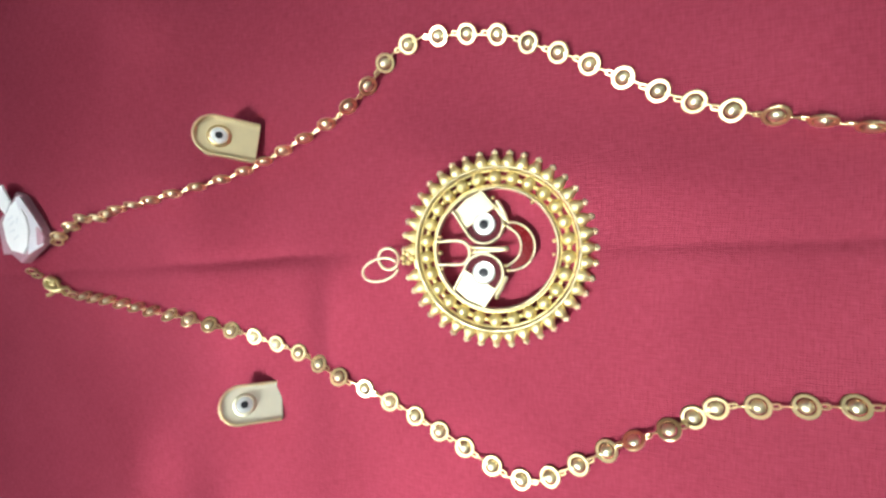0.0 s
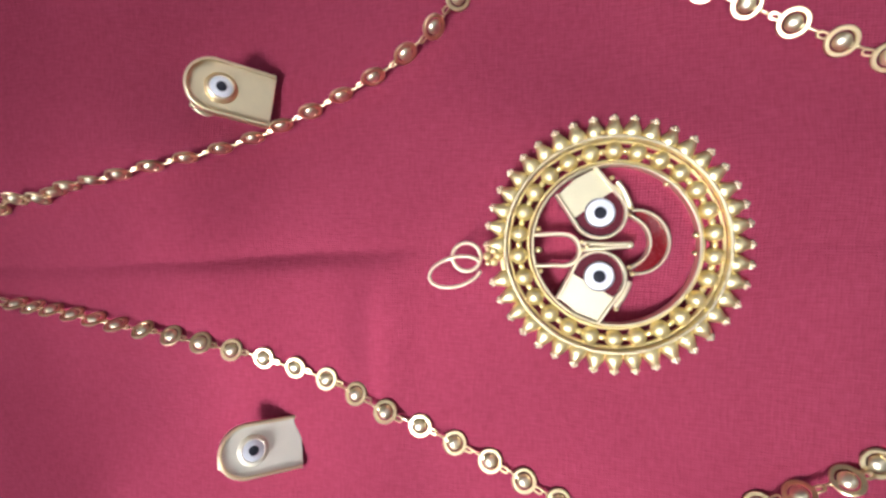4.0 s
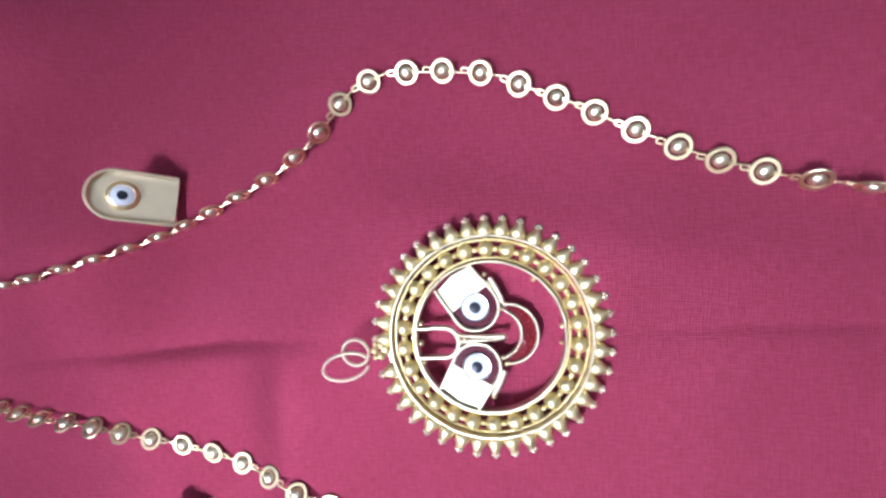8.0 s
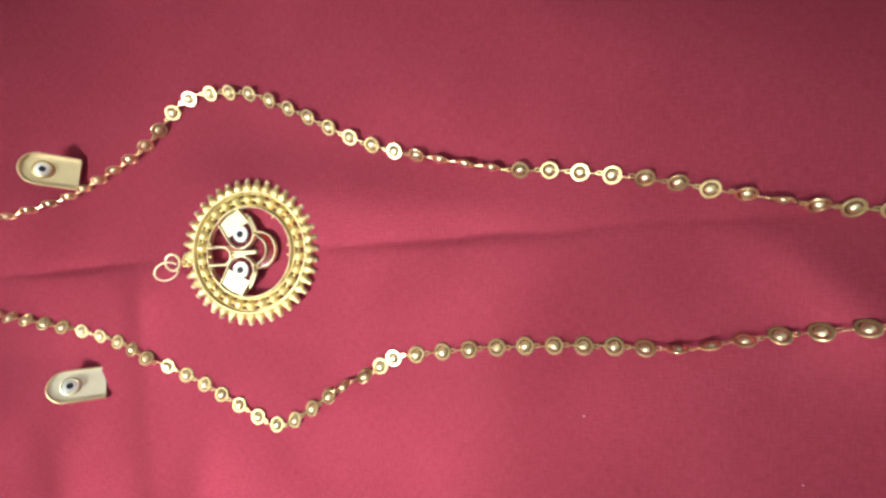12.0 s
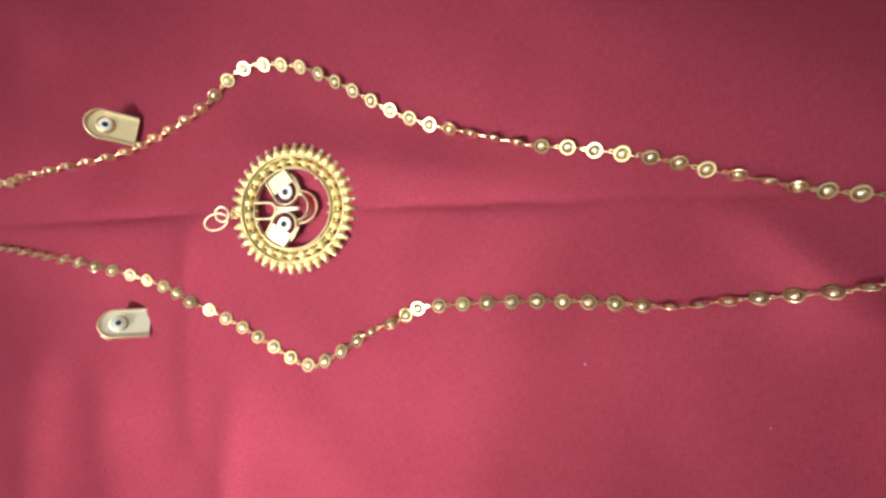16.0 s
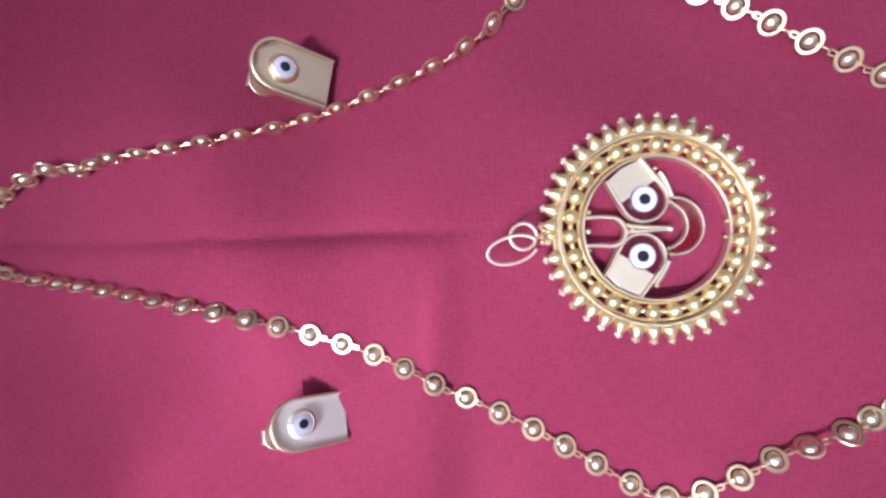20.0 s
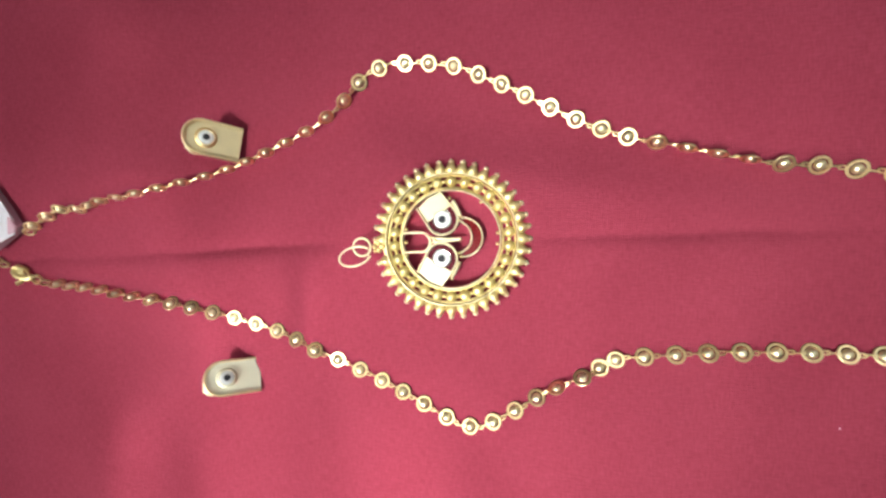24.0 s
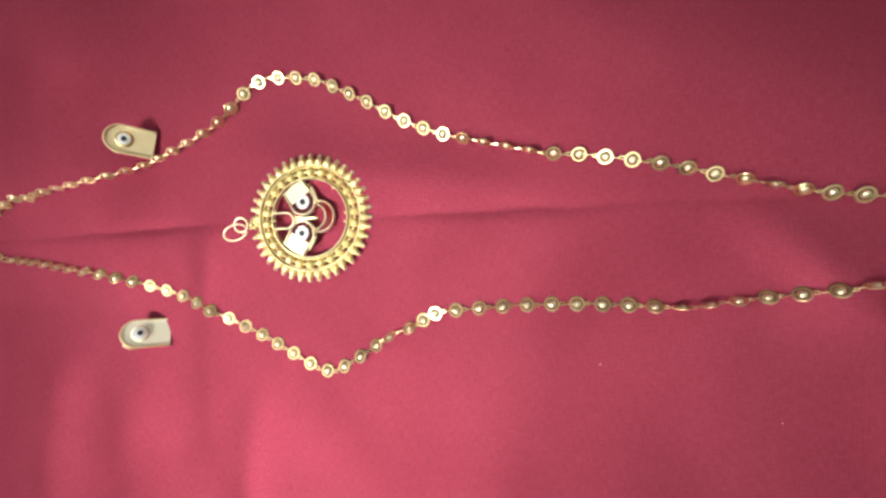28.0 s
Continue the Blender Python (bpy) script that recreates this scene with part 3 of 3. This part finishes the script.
LOWER = [(0, -138.6, -9.2), (2, -126.2, -13), (3, -120.3, -14.6), (5, -110.4, -15.4), (8, -93.8, -17.6), (10, -81, -19.1), (13, -62.7, -23.0), (16, -43.6, -28.2), (18, -31.6, -33.2), (20, -18.9, -38.0), (22, -7.3, -43.3), (23, -1.2, -46.2), (24, 5, -47.9), (25, 10.9, -46), (27, 21.5, -38.8), (28, 26.2, -35.7), (29, 32.1, -32.9), (30, 36.2, -30.5), (31, 39.8, -28.4), (33, 52.9, -26.3), (36, 73.2, -24.3), (39, 92.9, -23.7), (41, 105.4, -23.7), (43, 118.1, -21.6), (46, 137.9, -18.2), (48, 150.2, -15.1), (49, 156.0, -14.0), (50, 159.9, -9.5), (51, 163.1, -5.3)]
UP_ROLL = [(-1, 64), (2, 62), (2.5, 86), (2.6, 86), (3, 78), (7, 80), (12, 80), (14, 76), (15, 66), (16, 30), (17, 24), (18, 29), (26, 26), (27, 20), (28, 50), (29, 80), (30, 84), (31, 82), (32, 42), (33, 28), (35, 16), (36, 40), (37, 42), (38, 24), (39, 60), (40, 84), (41, 52), (42, 28), (45, 30), (46, 5)]
LOW_ROLL = [(0, -62), (8, -64), (9, -46), (11, -24), (12, -16), (13, 3), (14, 2), (15, -11), (16, -15), (17, -22), (18, -4), (19, -13), (24, -14), (27, -26), (28, -64), (29, -46), (30, -8), (31, 4), (32, -14), (33, -18), (36, -20), (39, -24), (40, -40), (41, -84), (42, -84), (43, -66), (44, -46), (45, -42), (46, -50), (47, -76), (48, -66), (49, -58), (50, 10), (51, -20)]


washer = lathe([(1.46, -0.20), (1.44, 0.10), (1.54, 0.24), (1.98, 0.24), (2.12, 0.12), (2.12, -0.12), (1.98, -0.22)], 28, True)
eyelet = tube([(-2.68 + (0.30 if math.cos(q) > 0 else -0.30) + 0.36 * math.cos(q), 0.40 * math.sin(q), 0) for q in np.linspace(0.13, 2 * math.pi + 0.13, 14, False)], 0.19, 6, True)
tongue = slab([(0.7, -0.42), (1.6, -0.30), (1.6, 0.30), (0.7, 0.42)], -0.16, 0.2, 0.06)
hook = joined(tube([(1.95, 0, 0), (2.5, 0.0, 0.06), (3.0, 0.0, 0.05), (3.45, 0.0, -0.05), (3.85, 0.0, -0.02)], 0.19, 6), tongue, ball(0.3, 8, 5, 1, (2.2, 0, 0.06)))
link_shape = joined(washer, eyelet, hook)
necklace = tagged(new("necklace"), "long gold chain necklace of ringed bead links laid open on cloth", "necklace")
link0 = bead0 = None
rng = random.Random(5)


def lay(rows, rolls, lo, hi, sign, extra=()):
    global link0, bead0
    for q in [*range(lo, hi + 1), *extra]:
        x, y = glide(rows, q)
        ax, ay = glide(rows, max(q - 0.45, rows[0][0]))
        bx_, by_ = glide(rows, min(q + 0.45, rows[-1][0]))
        if sign < 0:
            ax, ay, bx_, by_ = bx_, by_, ax, ay
        roll = level(rolls, q)
        z = lie(x, y) + 0.34 + 1.85 * abs(math.sin(radians(roll)))
        t = Vector((bx_ - ax, by_ - ay, lie(bx_, by_) - lie(ax, ay))).normalized()
        s = Vector((0, 0, 1)).cross(t).normalized()
        n = t.cross(s)
        m = Matrix.Translation((x * MM, y * MM, z * MM)) @ Matrix((t, s, n)).transposed().to_4x4()
        m = m @ pose(0, 0, 0, sign * roll + rng.uniform(-3, 3), rng.uniform(-3, 3), rng.uniform(-4, 4))
        if link0 is None:
            link0 = mesh_part("chain_link", *link_shape, CHAIN, necklace, "flat gold ring link with small eyelet", m)
            bead0 = mesh_part("bead", *lathe([(0.0, -0.22), (1.14, -0.22), (1.20, -0.05), (1.17, 0.16), (1.02, 0.46), (0.72, 0.70), (0.38, 0.82), (0.0, 0.86)], 20), BEAD, link0, "round polished gold bead")
        else:
            ln = placed("chain_link", link0.data, necklace, "flat gold ring link with small eyelet", m)
            placed("bead", bead0.data, ln, "round polished gold bead")


lay(UPPER, UP_ROLL, -1, 46, 1, (2.55,))
lay(LOWER, LOW_ROLL, 3, 51, -1)
claw = [(-4.2, 0, 0), (-3.2, 0.8, 0.2), (-1.2, 1.3, 0.4), (1.0, 1.2, 0.4), (2.6, 0.6, 0.2), (3.0, -0.3, 0.1), (2.2, -1.0, 0.1), (0.6, -1.2, 0.1), (-1.2, -1.1, 0.1)]
zc = lie(-132.5, -12.2)
clasp = mesh_part("clasp", *joined(tube(claw, 0.95, 8), ball(0.95, 10, 6, 0.9, (-4.1, 0, 0.1)), ball(1.4, 12, 6, 0.55, (0.2, 0.1, 0.2)), tube([(-6.2 + 1.5 * math.cos(q), 1.2 * math.sin(q), 0) for q in np.linspace(0, 2 * math.pi, 14, False)], 0.3, 6, True)), GOLD, necklace, "gold lobster claw clasp", pose(-135.0 * MM, -11.8 * MM, (zc + 1.1) * MM, 12, 0, 162))
mesh_part("lever", *joined(tube([(-1.0, -1.6, 0.2), (-2.4, -1.0, 0.4), (-3.4, -0.3, 0.4)], 0.42, 8), tube([(-2.0, 1.3, 0.3), (-2.2, 2.4, 0.9), (-1.6, 3.2, 1.4)], 0.6, 8)), GOLD, clasp)
for jx, jy, jr in ((-144.8, -8.2, 1.4), (-142.2, -9.4, 1.3), (-129.1, -13.6, 1.3), (-126.0, -14.6, 1.3), (-128.9, 1.0, 1.5)):
    mesh_part("jump_ring", *tube([(jr * math.cos(q), 0.8 * jr * math.sin(q), 0.5 * math.sin(q)) for q in np.linspace(0, 2 * math.pi, 18, False)], 0.32, 6, True), CHAIN, necklace, m=pose(jx * MM, jy * MM, (lie(jx, jy) + 1.3) * MM, 30, 10, 20))

# ---- earrings ----
def earring(name, label, edge, turn, rise, lean, sheet, post, deep):
    """A stud lying on its square edge and its post: origin at the middle of the square edge."""
    e = tagged(new(name), label, "earring", "pair of stud earrings")
    e.matrix_basis = pose(edge[0] * MM, edge[1] * MM, edge[2] * MM, 0, 0, turn) @ pose(0, 0, 0, lean, 0, 0) @ pose(0, 0, 0, 0, -rise, 0)
    w, ln = 4.5, 14.0
    side = [(0.0, -w), (ln - w, -w), *[(u, v) for u, v, _ in arc(ln - w, 0, w, -90, 90, 28)][1:], (0.0, w)]
    wall = strip(side, 0.62, -1.9, 0.1)
    mesh_part("tray_wall", *wall, SATIN, e, "raised brushed edge")
    c = ln - w
    rows, vs, fs = 14, [], []
    grid = []
    for i in range(41):
        u = ln * i / 40
        hw = w if u <= c else math.sqrt(max(w * w - (u - c) ** 2, 0.0))
        row = []
        for j in range(rows + 1):
            v = (2 * j / rows - 1) * max(hw - 0.12, 0.02)
            edge_d = min(max(hw - abs(v), 0.0), ln - u)
            row.append(len(vs))
            vs.append((min(u, ln - 0.15), v, -deep + 0.45 * math.exp(-((edge_d / 0.5) ** 2)) - 0.08 * math.exp(-(((u - 8.6) ** 2 + v * v) / 14.0))))
        grid.append(row)
    for a, b in zip(grid, grid[1:]):
        fs += [(a[j], a[j + 1], b[j + 1], b[j]) for j in range(rows)]
    under = len(vs)
    vs += [(x, y, -1.9) for x, y, z in vs]
    fs += [tuple(i + under for i in face) for face in fs]
    mesh_part("tray", vs, fs, sheet, e, "dished brushed plate")
    mesh_part("front_lip", *strip([(0.0, -w + 0.2), (0.0, w - 0.2)], 0.4, -1.9, -deep), sheet, e)
    eye_parts(e, 8.5, 0, -deep - 0.03, 1.9, 0.95, sheet)
    mesh_part("post", *moved(lathe([(0.0, 0.0), (0.45, 0.0), (0.45, -7.3), (0.0, -7.5)], 12), pose(*post, -1.8)), GOLD, e)
    clutch = mesh_part("clutch", *moved(lathe([(0.5, -0.2), (2.4, -0.2), (2.6, 0.0), (2.4, 0.2), (0.5, 0.2)], 18, True), pose(*post, -6.8)), PALE, e, "pale metal butterfly clutch")
    curl = [(1.0 * math.cos(q), 1.0 * math.sin(q)) for q in np.linspace(-0.5, 4.6, 18)]
    for dx, rz in ((1.5, 0), (-1.5, 180)):
        mesh_part("scroll", *moved(strip(curl, 0.3, -1.3, 1.3), pose(post[0] + dx, post[1], -7.7, 0, 0, rz) @ pose(0, 0, 0, 90, 0, 0)), PALE, clutch)
    return e


earring("stud_earring", "gold stud earring with enamelled eye, resting against the chain", (-59.5, 25.3, 2.6), 174.0, 42.0, 7.0, SATIN, (10.6, 1.6), 0.85)
earring("stud_earring", "gold stud earring, enamelled eye, coloured as if lit, apart on cloth", (-55.2, -38.7, 1.2), 193.0, 45.0, 15.0, LIT_SATIN, (11.5, 1.7), 0.4)

# ---- maker's tag where the chain ends meet ----
tag = tagged(new("jewellery_tag"), "folded white card tag in pink clear plastic, tied to the chain", "tag")
tag.matrix_basis = pose(-141.6 * MM, 5.4 * MM, (lie(-141, 5) + 1.8) * MM, 0, 0, 0)
mesh_part("sleeve", *slab([(-8.4, -8.4), (-4.6, -8.2), (0.2, -10.8), (10.4, -4.6), (11.2, -2.8), (6.4, 3.4), (2.2, 9.6), (-0.8, 10.4), (-3.2, 8.0), (-10.6, 1.4)], -1.4, 1.2, 0.7), CLEAR, tag, "pink tinted clear plastic sleeve", smooth=False)
mesh_part("side_flap", *moved(slab([(0.0, -7.6), (4.6, -5.0), (5.6, -2.4), (1.6, 4.2), (-2.0, 9.4), (-3.4, 8.8), (-1.4, 3.0), (0.6, -1.0)], 0.0, 0.5, 0.12), pose(5.4, -0.4, 1.5, 0, 16, 0)), FROST, tag, "greyish frosted side flap", smooth=False)
card = mesh_part("card_face", *moved(slab([(-3.9, -6.9), (2.6, -7.9), (5.5, -5.4), (6.6, -1.2), (6.0, 2.6), (2.4, 8.2), (-2.6, 6.0), (-7.2, 1.3), (-6.0, -4.4)], 0.0, 0.6, 0.15), pose(0, 0, 1.35, 3, -4, 0)), PAPER, tag, "white card face with faint grey strokes", smooth=False)
for k, (sx, sy, sl, sr) in enumerate(((-2.2, 2.6, 3.2, 20), (-1.6, 1.0, 2.6, 32), (-2.0, -1.2, 3.4, 14), (0.2, -3.0, 3.0, 26), (1.6, 2.0, 2.2, 60))):
    mesh_part("ink_bar", *moved(slab([(-sl / 2, -0.16), (sl / 2, -0.16), (sl / 2, 0.16), (-sl / 2, 0.16)], 0.0, 0.05, 0.02), pose(sx, sy, 2.02 + 0.07 * sx + 0.05 * sy, 3, -4, sr)), INK, card, smooth=False)
mesh_part("corner_flap", *moved(slab([(-5.0, -1.6), (-0.6, -4.4), (4.2, -0.6), (0.8, 4.2), (-3.4, 3.2)], 0.0, 0.5, 0.15), pose(-3.6, 8.2, 2.3, 6, -8, 0)), PAPER, tag, "small white card corner", smooth=False)

# ---- specks of lint on the cloth ----
for x, y, r in ((156.4, -22.2, 0.6), (86.0, -40.4, 0.24), (129, -52, 0.18)):
    speck = mesh_part("lint", *ball(r, 7, 5, 0.5), LINT, m=Matrix.Translation((x * MM, y * MM, (lie(x, y) + 0.1) * MM)))
    tagged(speck, "tiny pale speck of lint on red cloth", "lint", "specks of lint")
